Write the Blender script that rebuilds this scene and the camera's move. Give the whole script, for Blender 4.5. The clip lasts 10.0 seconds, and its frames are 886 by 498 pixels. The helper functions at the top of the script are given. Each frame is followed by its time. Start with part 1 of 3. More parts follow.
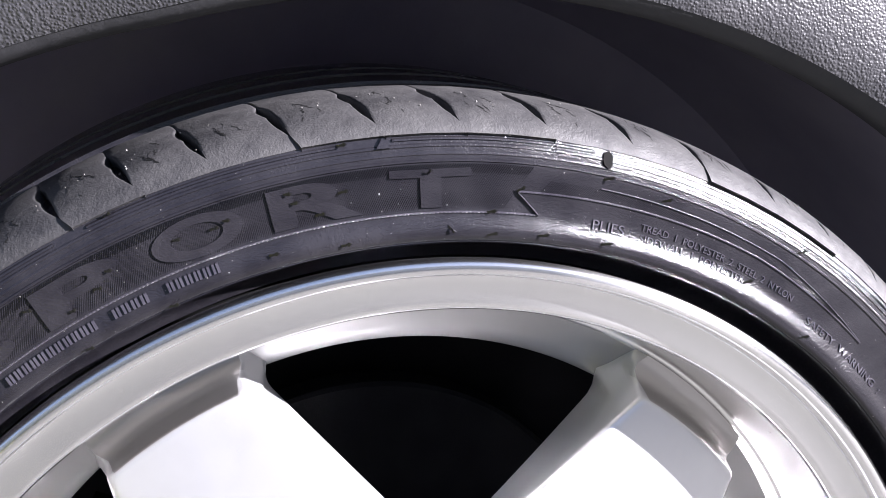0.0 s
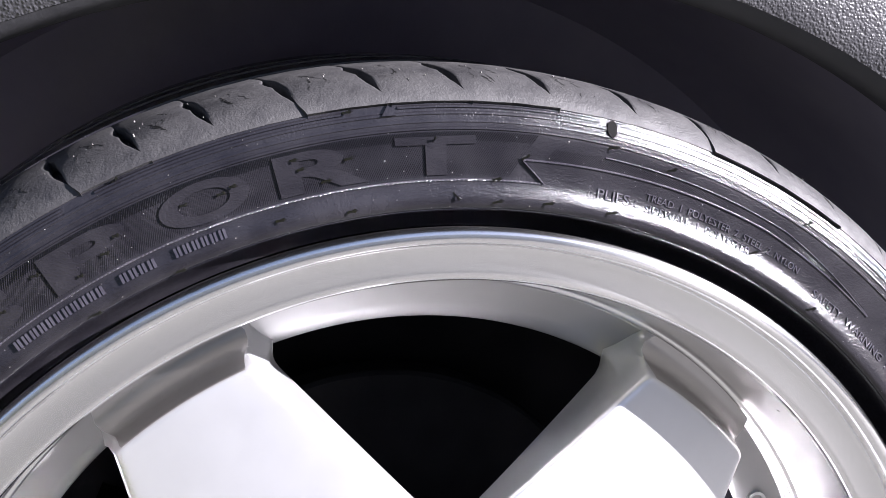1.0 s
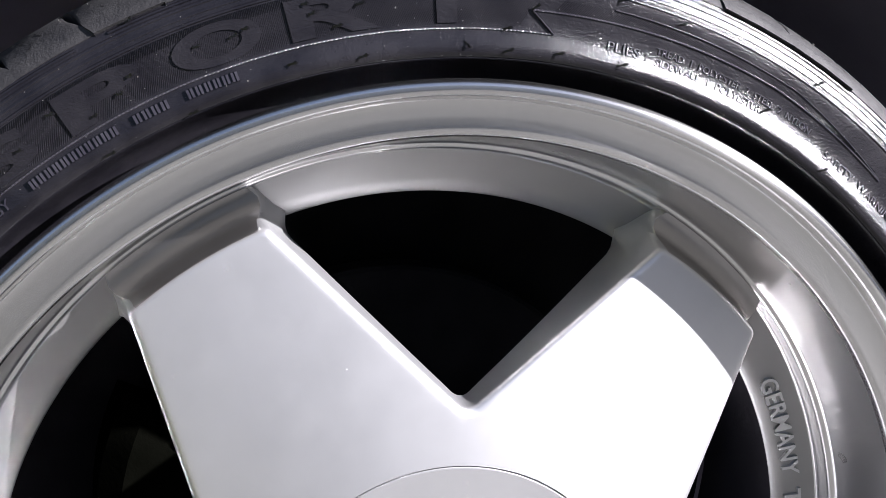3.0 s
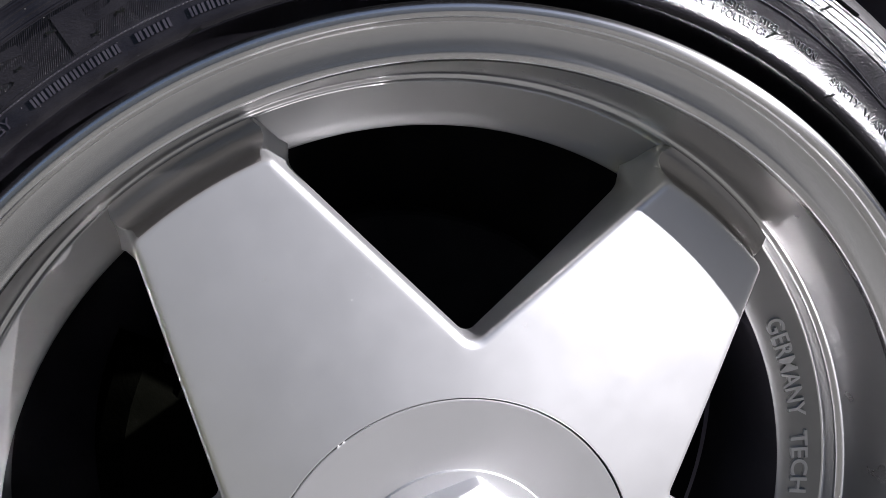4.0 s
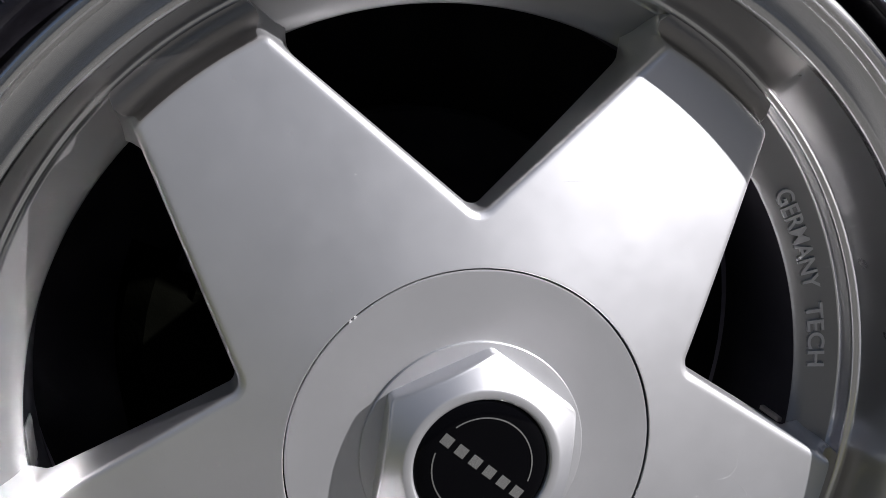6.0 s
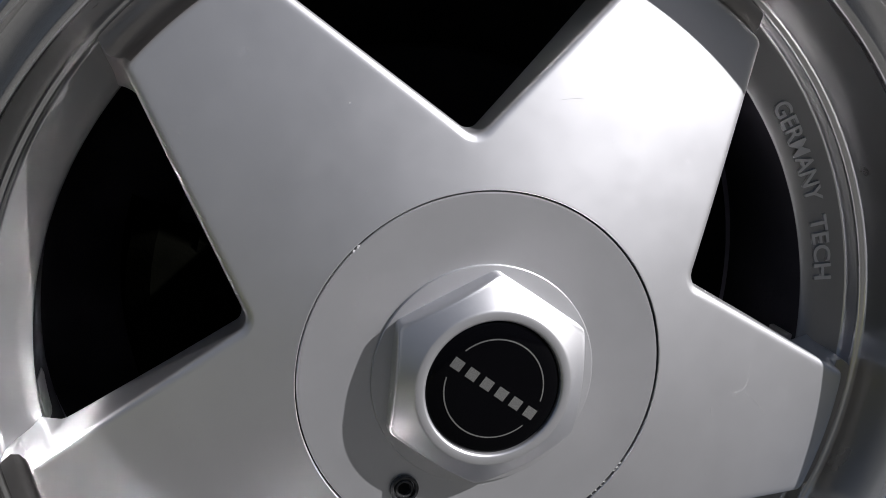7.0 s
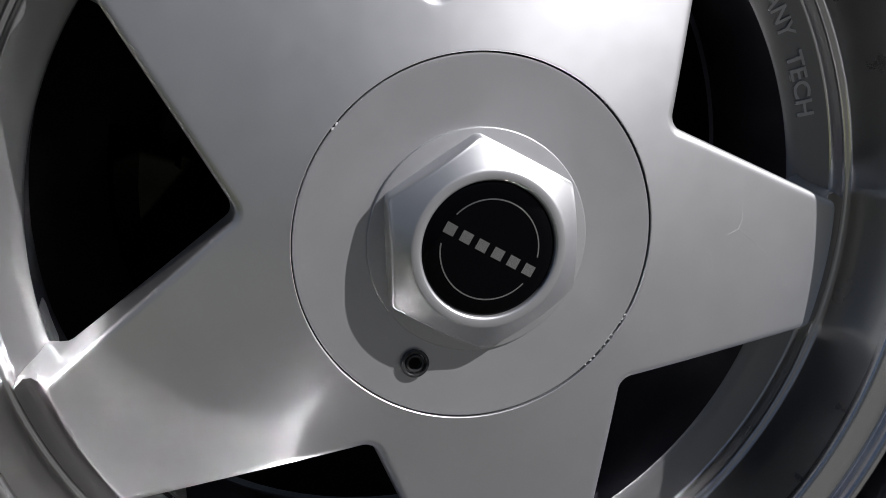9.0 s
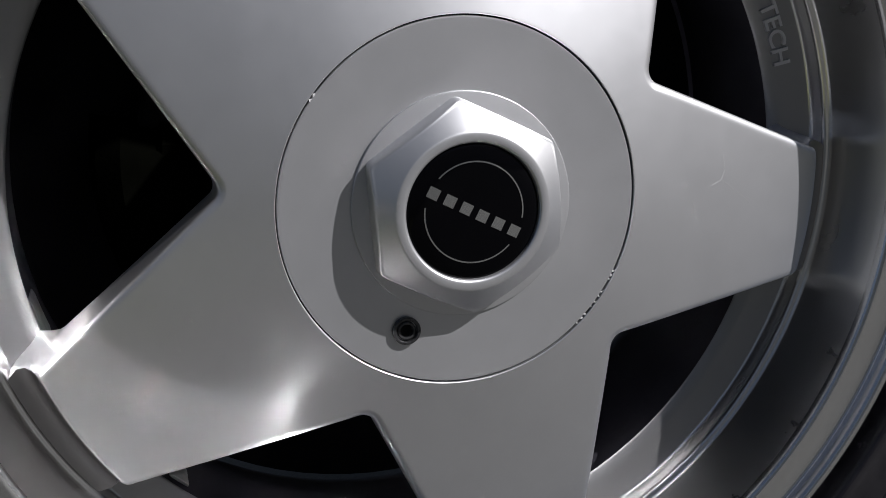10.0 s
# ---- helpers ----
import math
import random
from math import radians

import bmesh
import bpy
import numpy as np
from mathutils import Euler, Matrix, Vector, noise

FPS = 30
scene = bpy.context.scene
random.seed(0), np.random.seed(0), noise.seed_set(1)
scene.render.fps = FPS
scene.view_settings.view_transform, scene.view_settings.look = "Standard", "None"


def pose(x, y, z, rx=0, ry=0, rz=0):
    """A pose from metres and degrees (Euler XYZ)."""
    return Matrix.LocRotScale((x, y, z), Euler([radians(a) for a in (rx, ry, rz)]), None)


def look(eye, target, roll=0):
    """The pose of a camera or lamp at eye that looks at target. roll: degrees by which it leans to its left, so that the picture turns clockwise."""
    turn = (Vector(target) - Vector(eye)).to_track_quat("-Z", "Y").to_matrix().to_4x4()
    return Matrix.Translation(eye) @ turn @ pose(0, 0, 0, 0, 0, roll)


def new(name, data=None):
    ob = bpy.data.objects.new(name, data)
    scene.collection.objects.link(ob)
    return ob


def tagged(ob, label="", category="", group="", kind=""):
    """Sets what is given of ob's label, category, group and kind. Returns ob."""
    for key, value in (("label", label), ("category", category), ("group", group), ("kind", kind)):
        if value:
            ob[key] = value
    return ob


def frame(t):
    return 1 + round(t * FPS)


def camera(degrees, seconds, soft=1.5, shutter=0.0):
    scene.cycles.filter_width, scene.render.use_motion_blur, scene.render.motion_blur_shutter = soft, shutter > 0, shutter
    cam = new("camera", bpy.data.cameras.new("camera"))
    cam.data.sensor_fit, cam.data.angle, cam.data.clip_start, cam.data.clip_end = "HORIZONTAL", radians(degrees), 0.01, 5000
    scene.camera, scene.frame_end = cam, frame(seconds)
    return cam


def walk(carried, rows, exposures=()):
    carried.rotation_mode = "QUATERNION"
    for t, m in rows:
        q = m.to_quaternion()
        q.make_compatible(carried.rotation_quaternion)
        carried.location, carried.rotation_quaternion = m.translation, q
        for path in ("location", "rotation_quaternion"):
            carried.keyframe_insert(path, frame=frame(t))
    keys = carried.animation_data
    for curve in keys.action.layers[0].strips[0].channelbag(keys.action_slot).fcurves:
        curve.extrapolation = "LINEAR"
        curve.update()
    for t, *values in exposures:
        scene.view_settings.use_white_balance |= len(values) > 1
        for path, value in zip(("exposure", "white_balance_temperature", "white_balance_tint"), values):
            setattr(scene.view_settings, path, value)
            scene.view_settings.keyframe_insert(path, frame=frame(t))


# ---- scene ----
AXLE = 0.290          # wheel centre above the ground
cam = camera(44.71, 10.0, soft=0.8)
ROWS = [
    (0.0, -0.0851, -0.3763, 0.3354, -14.74, 0.00, -14.08),
    (0.5, -0.0858, -0.3794, 0.3244, -13.60, 0.21, -13.98),
    (1.0, -0.0863, -0.3832, 0.3130, -12.93, 0.42, -13.78),
    (1.5, -0.0869, -0.3847, 0.3046, -13.11, 0.42, -13.63),
    (2.0, -0.0875, -0.3888, 0.2898, -12.93, 0.58, -13.40),
    (2.5, -0.0877, -0.3939, 0.2752, -12.83, 0.70, -13.12),
    (4.0, -0.0934, -0.3983, 0.2343, -13.07, 1.17, -13.38),
    (4.5, -0.0913, -0.4006, 0.2252, -13.42, 1.47, -13.02),
    (5.0, -0.0912, -0.4033, 0.2156, -13.76, 2.07, -12.93),
    (5.5, -0.0909, -0.4065, 0.2048, -13.96, 2.99, -12.91),
    (7.0, -0.0924, -0.4140, 0.1739, -15.70, 7.69, -13.56),
    (7.5, -0.0941, -0.4171, 0.1624, -16.08, 9.41, -13.98),
    (8.0, -0.0937, -0.4203, 0.1547, -17.04, 11.23, -14.31),
    (8.5, -0.0966, -0.4226, 0.1445, -17.53, 13.04, -15.08),
    (9.0, -0.0967, -0.4246, 0.1377, -18.24, 14.80, -15.73),
    (9.5, -0.0974, -0.4267, 0.1334, -18.90, 16.22, -16.50),
    (10.0, -0.0973, -0.4285, 0.1290, -19.35, 17.85, -17.23),
]
EXPOSURES = [(0.0, 2.84, 5890, 21), (1.0, 2.67, 5890, 21), (2.5, 2.22, 5920, 19), (4.0, 1.37, 5940, 17), (5.5, 1.04, 5960, 16), (7.0, 0.54, 5960, 15), (10.0, 0.31, 5960, 14)]
walk(cam, [(t, pose(x, y, z + AXLE, 90 + pitch, roll, yaw)) for t, x, y, z, pitch, roll, yaw in ROWS], EXPOSURES)

# ---- sky and sun ----
SUN_DIR = Vector((0.90, -0.50, 0.475)).normalized()
world = bpy.data.worlds.new("sky")
scene.world = world
scene.cycles.blur_glossy = 0.0
scene.cycles.caustics_reflective = True
scene.cycles.sample_clamp_indirect = 0.0
world.use_nodes = True
wn = world.node_tree
sky = wn.nodes.new("ShaderNodeTexSky")
sky.sky_type = "NISHITA"
sky.sun_disc = False
sky.dust_density = 1.2
sky.sun_elevation = math.asin(SUN_DIR.z)
sky.sun_rotation = math.atan2(SUN_DIR.x, SUN_DIR.y)
background = wn.nodes["Background"]
background.inputs["Strength"].default_value = 0.032
soften = wn.nodes.new("ShaderNodeHueSaturation")
soften.inputs["Saturation"].default_value = 0.75
wn.links.new(sky.outputs["Color"], soften.inputs["Color"])
wn.links.new(soften.outputs["Color"], background.inputs["Color"])
sun = new("sun", bpy.data.lights.new("sun", "SUN"))
sun.data.energy = 4.8
sun.data.angle = radians(0.55)
sun.data.color = (1.0, 0.955, 0.88)
sun.matrix_world = look(SUN_DIR * 20, (0, 0, 0))


# ---- materials ----
def material(name, color, rough, metal=0.0, spec=0.5, coat=0.0, coat_rough=0.1):
    m = bpy.data.materials.new(name)
    m.use_nodes = True
    b = m.node_tree.nodes["Principled BSDF"]
    b.inputs["Base Color"].default_value = (*color, 1)
    b.inputs["Roughness"].default_value = rough
    b.inputs["Metallic"].default_value = metal
    b.inputs["Specular IOR Level"].default_value = spec
    b.inputs["Coat Weight"].default_value = coat
    b.inputs["Coat Roughness"].default_value = coat_rough
    return m


def node(m, kind, **inputs):
    n = m.node_tree.nodes.new(kind)
    for k, v in inputs.items():
        n.inputs[k.replace("_", " ")].default_value = v
    return n


def link(m, a, b):
    m.node_tree.links.new(a, b)


def coords(m, stretch=(1, 1, 1)):
    c = node(m, "ShaderNodeTexCoord")
    p = node(m, "ShaderNodeMapping")
    p.inputs["Scale"].default_value = stretch
    link(m, c.outputs["Object"], p.inputs["Vector"])
    return p.outputs["Vector"]


def noise_of(m, scale, detail=4.0, rough=0.55, stretch=(1, 1, 1)):
    n = node(m, "ShaderNodeTexNoise", Scale=scale, Detail=detail, Roughness=rough)
    link(m, coords(m, stretch), n.inputs["Vector"])
    return n.outputs["Fac"]


def spread(m, fac, lo, hi, to_lo, to_hi):
    n = node(m, "ShaderNodeMapRange")
    for k, v in zip(("From Min", "From Max", "To Min", "To Max"), (lo, hi, to_lo, to_hi)):
        n.inputs[k].default_value = v
    link(m, fac, n.inputs["Value"])
    return n.outputs["Result"]


def tint(m, fac, stops):
    n = node(m, "ShaderNodeValToRGB")
    e = n.color_ramp.elements
    while len(e) < len(stops):
        e.new(0.5)
    for s, (p, c) in zip(e, stops):
        s.position, s.color = p, (*c, 1)
    link(m, fac, n.inputs["Fac"])
    return n.outputs["Color"]


def set_in(m, socket, value):
    link(m, value, m.node_tree.nodes["Principled BSDF"].inputs[socket])


def bump(m, *layers):
    """layers: (height socket, strength, distance), stacked."""
    last = None
    for h, s, d in layers:
        b = node(m, "ShaderNodeBump", Strength=s, Distance=d)
        link(m, h, b.inputs["Height"])
        if last:
            link(m, last, b.inputs["Normal"])
        last = b.outputs["Normal"]
    set_in(m, "Normal", last)


def silver_paint(name, tone):
    m = material(name, tone, 0.45, 0.86, coat=0.3, coat_rough=0.12)
    flake = noise_of(m, 2600, 1)
    dirt = noise_of(m, 24, 6, 0.62)
    set_in(m, "Base Color", tint(m, dirt, [(p, tuple(c * k for c in tone)) for p, k in ((0.25, 0.96), (0.6, 1.01), (0.8, 1.03))]))
    speck = spread(m, noise_of(m, 420, 2, 0.5), 0.76, 0.82, 0.0, 0.2)
    cloud = spread(m, noise_of(m, 75, 6, 0.65), 0.3, 0.7, 0.395, 0.425)
    add = node(m, "ShaderNodeMath")
    link(m, speck, add.inputs[0])
    link(m, cloud, add.inputs[1])
    set_in(m, "Roughness", add.outputs["Value"])
    bump(m, (flake, 0.035, 0.0003), (speck, 0.12, 0.0003))
    return m


def machined(name, smooth, lines, stretch, mirror=0.0, tone=(0.82, 0.815, 0.82)):
    m = material(name, tone, smooth, 1.0)
    c = node(m, "ShaderNodeTexCoord")
    s = node(m, "ShaderNodeSeparateXYZ")
    link(m, c.outputs["Object"], s.inputs["Vector"])
    r2 = node(m, "ShaderNodeVectorMath")
    r2.operation = "LENGTH"
    flat = node(m, "ShaderNodeCombineXYZ")
    link(m, s.outputs["X"], flat.inputs["X"])
    link(m, s.outputs["Z"], flat.inputs["Z"])
    link(m, flat.outputs["Vector"], r2.inputs[0])
    lathe_line = node(m, "ShaderNodeTexNoise", Scale=1.0, Detail=3.0, Roughness=0.7)
    lathe_line.noise_dimensions = "1D"
    mul = node(m, "ShaderNodeMath")
    mul.operation = "MULTIPLY"
    mul.inputs[1].default_value = 1500.0
    link(m, r2.outputs["Value"], mul.inputs[0])
    link(m, mul.outputs["Value"], lathe_line.inputs["W"])
    turn = node(m, "ShaderNodeTangent")
    turn.direction_type, turn.axis = "RADIAL", "Y"
    set_in(m, "Tangent", turn.outputs["Tangent"])
    b = m.node_tree.nodes["Principled BSDF"]
    b.inputs["Anisotropic"].default_value = stretch
    b.inputs["Anisotropic Rotation"].default_value = 0.25
    set_in(m, "Roughness", spread(m, noise_of(m, 30, 4, 0.55), 0.3, 0.75, smooth, smooth + 0.05))
    set_in(m, "Base Color", tint(m, noise_of(m, 14, 5), [(0.3, tuple(c * 0.95 for c in tone)), (0.7, tuple(c * 1.05 for c in tone))]))
    bump(m, (lathe_line.outputs["Fac"], lines, 0.0003))
    if mirror:
        # a bright polish with a hazy satin under it
        gloss = node(m, "ShaderNodeBsdfAnisotropic", Roughness=0.11, Anisotropy=0.7)
        link(m, turn.outputs["Tangent"], gloss.inputs["Tangent"])
        gloss.inputs["Color"].default_value = (0.86, 0.85, 0.825, 1)
        blend = node(m, "ShaderNodeMixShader", Fac=mirror)
        link(m, b.outputs["BSDF"], blend.inputs[1])
        link(m, gloss.outputs["BSDF"], blend.inputs[2])
        link(m, blend.outputs["Shader"], m.node_tree.nodes["Material Output"].inputs["Surface"])
    return m


def rubber(name, worn, lighten=1.0):
    lo, hi = ((0.0125, 0.012, 0.0135), (0.030, 0.029, 0.0295)) if worn else ((0.0065, 0.0060, 0.0080), (0.015, 0.0142, 0.0168))
    lo, hi = tuple(c * lighten for c in lo), tuple(c * lighten for c in hi)
    m = material(name, lo, 0.62 if worn else 0.42)
    dust = noise_of(m, 55, 7, 0.66)
    set_in(m, "Base Color", tint(m, dust, [(0.36, lo), (0.66, hi)]))
    set_in(m, "Roughness", spread(m, noise_of(m, 130, 5, 0.6), 0.3, 0.7, 0.55 if worn else 0.15, 0.78 if worn else 0.21))
    fine = noise_of(m, 1150, 3, 0.6)
    bump(m, (fine, 0.36 if worn else 0.33, 0.0007), (noise_of(m, 320, 4, 0.6), 0.10 if not worn else 0.45, 0.0008))
    return m


def grained_plastic():
    m = material("grained_plastic", (0.05, 0.05, 0.053), 0.5, spec=0.55)
    v = node(m, "ShaderNodeTexVoronoi", Scale=950.0)
    v.feature = "SMOOTH_F1"
    link(m, coords(m), v.inputs["Vector"])
    set_in(m, "Base Color", tint(m, noise_of(m, 20, 5), [(0.3, (0.026, 0.026, 0.030)), (0.7, (0.044, 0.043, 0.047))]))
    set_in(m, "Roughness", spread(m, noise_of(m, 90, 4), 0.3, 0.7, 0.36, 0.52))
    bump(m, (spread(m, v.outputs["Distance"], 0.0, 1.0, 1.0, 0.0), 0.5, 0.0009), (noise_of(m, 1400, 3), 0.15, 0.0005))
    return m


def dusty(name, lo, hi, rough, scale=12, metal=0.0, relief=0.0008, spec=0.4):
    m = material(name, lo, rough, metal, spec)
    set_in(m, "Base Color", tint(m, noise_of(m, scale, 6, 0.6), [(0.32, lo), (0.68, hi)]))
    set_in(m, "Roughness", spread(m, noise_of(m, scale * 4, 4), 0.3, 0.7, rough - 0.08, min(1, rough + 0.1)))
    bump(m, (noise_of(m, scale * 14, 5, 0.6), 0.3, relief))
    return m


def patched_concrete():
    m = dusty("concrete", (0.14, 0.14, 0.135), (0.22, 0.22, 0.21), 0.9, 40, relief=0.003)
    patch = noise_of(m, 1.4, 7, 0.6)
    grain = noise_of(m, 220, 4, 0.6)
    mix = node(m, "ShaderNodeMix")
    mix.data_type = "RGBA"
    mix.blend_type = "MULTIPLY"
    mix.inputs[0].default_value = 0.5
    link(m, tint(m, patch, [(0.32, (0.068, 0.068, 0.062)), (0.48, (0.104, 0.103, 0.094)), (0.66, (0.148, 0.147, 0.134))]), mix.inputs[6])
    link(m, tint(m, grain, [(0.3, (0.5, 0.5, 0.5)), (0.7, (1.0, 1.0, 1.0))]), mix.inputs[7])
    set_in(m, "Base Color", mix.outputs[2])
    return m


SILVER = silver_paint("silver_paint", (0.64, 0.64, 0.65))
# seat ring: silver darkened for brake dust and for shade behind the spokes
DUSTED_SHADED = silver_paint("dusted_shaded_silver", (0.34, 0.338, 0.335))
MACHINED = machined("machined_aluminium", 0.22, 0.006, 0.8, 0.45)
POLISHED = machined("polished_aluminium", 0.27, 0.004, 0.88, 0.55)
# spoke ends: the dark reflections of their recess are put into the tone
TURNED = machined("turned_shaded_aluminium", 0.27, 0.004, 0.0, tone=(0.42, 0.408, 0.402))
SIDEWALL = rubber("sidewall_rubber", False)
TREAD = rubber("tread_rubber", True)
# raised marks: paler rubber for dust and for the sun they catch
RAISED = rubber("dusty_sunlit_rubber", False, 3.2)
# near-black that paints the shade inside sipes, the gouge and the socket
SLIT = material("slit_shade_rubber", (0.006, 0.006, 0.006), 0.9, spec=0.1)
CHIP = dusty("bare_metal_chip", (0.60, 0.60, 0.60), (0.74, 0.74, 0.74), 0.6, 400, 0.6)
SCRATCH = dusty("scuffed_paint", (0.56, 0.56, 0.56), (0.66, 0.66, 0.66), 0.6, 300, 0.8)
GRIT = dusty("pale_grit", (0.14, 0.135, 0.125), (0.34, 0.33, 0.31), 0.8, 900)
PLASTIC = grained_plastic()
PLASTIC_EDGE = dusty("smooth_plastic", (0.024, 0.024, 0.027), (0.036, 0.036, 0.039), 0.6, spec=0.3)
LINER = dusty("liner_felt", (0.27, 0.25, 0.32), (0.36, 0.335, 0.40), 0.9, 9, spec=0.2)
CAST_BACK = dusty("dark_barrel_metal", (0.042, 0.040, 0.050), (0.068, 0.065, 0.077), 0.85, 18, spec=0.1)
# brake parts: the shade behind the spokes is put into these near-black colours
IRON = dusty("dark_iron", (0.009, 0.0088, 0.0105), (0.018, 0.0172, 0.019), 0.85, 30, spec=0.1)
CALIPER = dusty("shade_black_iron", (0.0012, 0.0013, 0.0009), (0.0022, 0.0023, 0.0017), 0.9, 30, spec=0.0)
GLOSS_BLACK = material("gloss_black_enamel", (0.0015, 0.0015, 0.002), 0.10, spec=0.09)
EMBLEM_SILVER = material("emblem_silver", (0.7, 0.7, 0.69), 0.25, 1.0)
ZINC = dusty("dull_zinc", (0.45, 0.45, 0.45), (0.60, 0.60, 0.59), 0.5, 160, 0.25)
BOLT = dusty("blackened_steel", (0.035, 0.035, 0.038), (0.09, 0.09, 0.09), 0.3, 120, 0.6)
CONCRETE = patched_concrete()
GRASS = dusty("dry_grass", (0.13, 0.14, 0.050), (0.24, 0.235, 0.10), 0.95, 60, relief=0.01, spec=0.1)
RENDERED = dusty("unseen_wall_render", (0.66, 0.62, 0.59), (0.78, 0.74, 0.71), 0.9, 3, spec=0.2)


# ---- building helpers ----
def finish(bm, mat, smooth=True, sharp=32):
    bmesh.ops.recalc_face_normals(bm, faces=bm.faces)
    for f in bm.faces:
        f.smooth = smooth
    for e in bm.edges:
        if len(e.link_faces) == 2 and e.calc_face_angle(0) > radians(sharp):
            e.smooth = False
    me = bpy.data.meshes.new("mesh")
    bm.to_mesh(me)
    bm.free()
    me.materials.append(mat)
    return me


def part(name, bm, mat, parent, label="", smooth=True, sharp=32):
    me = bm if isinstance(bm, bpy.types.Mesh) else finish(bm, mat, smooth, sharp)
    ob = new(name, me)
    ob.parent = parent
    return tagged(ob, label) if label else ob


def thing(name, label, category, place=(0, 0, 0), data=None, group="", kind=""):
    ob = new(name, data)
    ob.location = place
    return tagged(ob, label, category, group, kind)


def polar(r, a, y):
    """A point at radius r and a degrees counterclockwise from the top, seen from outside."""
    a = radians(a)
    return Vector((-r * math.sin(a), y, r * math.cos(a)))


def skin(bm, rows, closed=False):
    """Quads between rows of vertices of equal count."""
    for p, q in zip(rows, rows[1:]):
        n = len(p)
        for i in range(n if closed else n - 1):
            j = (i + 1) % n
            if len({p[i], p[j], q[j], q[i]}) == 4:
                bm.faces.new((p[i], p[j], q[j], q[i]))


def lathe(profile, n=240):
    """Turns (r, y) pairs round the axle."""
    bm = bmesh.new()
    rows = [[bm.verts.new(polar(r, 360 * i / n, y)) for i in range(n)] for r, y in profile]
    skin(bm, rows, True)
    return bm


def fillet(points, radius, n=4):
    """Rounds the inner corners of an open (r, y) profile."""
    out = [points[0]]
    for a, b, c in zip(points, points[1:], points[2:]):
        a, b, c = Vector(a), Vector(b), Vector(c)
        d = min(radius, (a - b).length * 0.45, (c - b).length * 0.45)
        p, q = b + (a - b).normalized() * d, b + (c - b).normalized() * d
        for i in range(n + 1):
            t = i / n
            out.append(tuple(p * (1 - t) ** 2 + b * 2 * t * (1 - t) + q * t * t))
    return out + [points[-1]]


# ---- ground ----
def build_ground():
    bm = bmesh.new()
    rows = []
    for y in (-400, -60, -12, -4, -1.5, 0, 1.5, 4, 12, 60, 400):
        rows.append([bm.verts.new((x, y, 0)) for x in (-400, -60, -12, -4, -1.5, 0, 1.5, 4, 12, 60, 400)])
    skin(bm, rows)
    thing("ground", "grey weathered concrete yard under the car", "ground", data=finish(bm, CONCRETE, False), kind="structure")


build_ground()


def build_unseen_lawn():
    """An unseen lawn with an uneven edge, added beside the concrete to tint reflections."""
    rng = random.Random(4)
    bm = bmesh.new()
    rows = []
    for y in np.linspace(-4.6, -0.5, 24):
        edge = -0.75 + rng.uniform(-0.03, 0.03)
        rows.append([bm.verts.new((x, y, z)) for x, z in ((edge, -0.01), (edge - 0.01, 0.018), (edge - 0.25, 0.03), (-2.0, 0.03), (-6.0, 0.03), (-16.0, 0.03))])
    skin(bm, rows)
    for row in (rows[0], rows[-1]):
        under = [bm.verts.new((v.co.x, v.co.y, -0.01)) for v in row]
        skin(bm, [row, under])
    thing("lawn", "unseen short dry yellowish grass added beside the yard to tint reflections", "lawn", data=finish(bm, GRASS), kind="structure")


build_unseen_lawn()


def build_unseen_wall():
    """A plain unseen wall, added to close the far side and shape reflections."""
    bm = bmesh.new()
    x0, x1, y0, y1, h = -16.0, 16.0, -4.9, -4.7, 2.5
    rows = []
    for x in np.linspace(x0, x1, 29):
        rows.append([bm.verts.new((x, y, z)) for y, z in ((y1, 0.0), (y1, h), (y1 + 0.04, h), (y1 + 0.04, h + 0.06), (y0 - 0.04, h + 0.06), (y0 - 0.04, h), (y0, h), (y0, 0.0))])
    skin(bm, rows)
    bm.faces.new(rows[0])
    bm.faces.new(rows[-1])
    thing("unseen_wall", "unseen pale wall added across the yard to shape reflections", "wall", data=finish(bm, RENDERED, False), kind="structure")


build_unseen_wall()

# ---- the wheel ----
wheel = thing("wheel", "silver five-spoke alloy wheel with a low-profile tyre", "wheel", (0, 0, AXLE))

# tyre section from the bead outwards: radius, depth
SECTION = [(0.2330, -0.0060), (0.2352, -0.0070), (0.2382, -0.0105), (0.2402, -0.0165), (0.2412, -0.0195), (0.2428, -0.0217), (0.2455, -0.0216), (0.2480, -0.0207), (0.2510, -0.0195), (0.2550, -0.0187),
           (0.2600, -0.0182), (0.2690, -0.0173), (0.2740, -0.0160), (0.2770, -0.0147), (0.2790, -0.0137)]
SHOULDER = [(0.2790, -0.0138), (0.2822, -0.0112), (0.2853, -0.0072), (0.2876, -0.0020), (0.2890, 0.0050), (0.2898, 0.0140), (0.2904, 0.0250), (0.2905, 0.0360), (0.2904, 0.0460)]


def wall_y(r):
    return float(np.interp(r, [p[0] for p in SECTION], [p[1] for p in SECTION]))


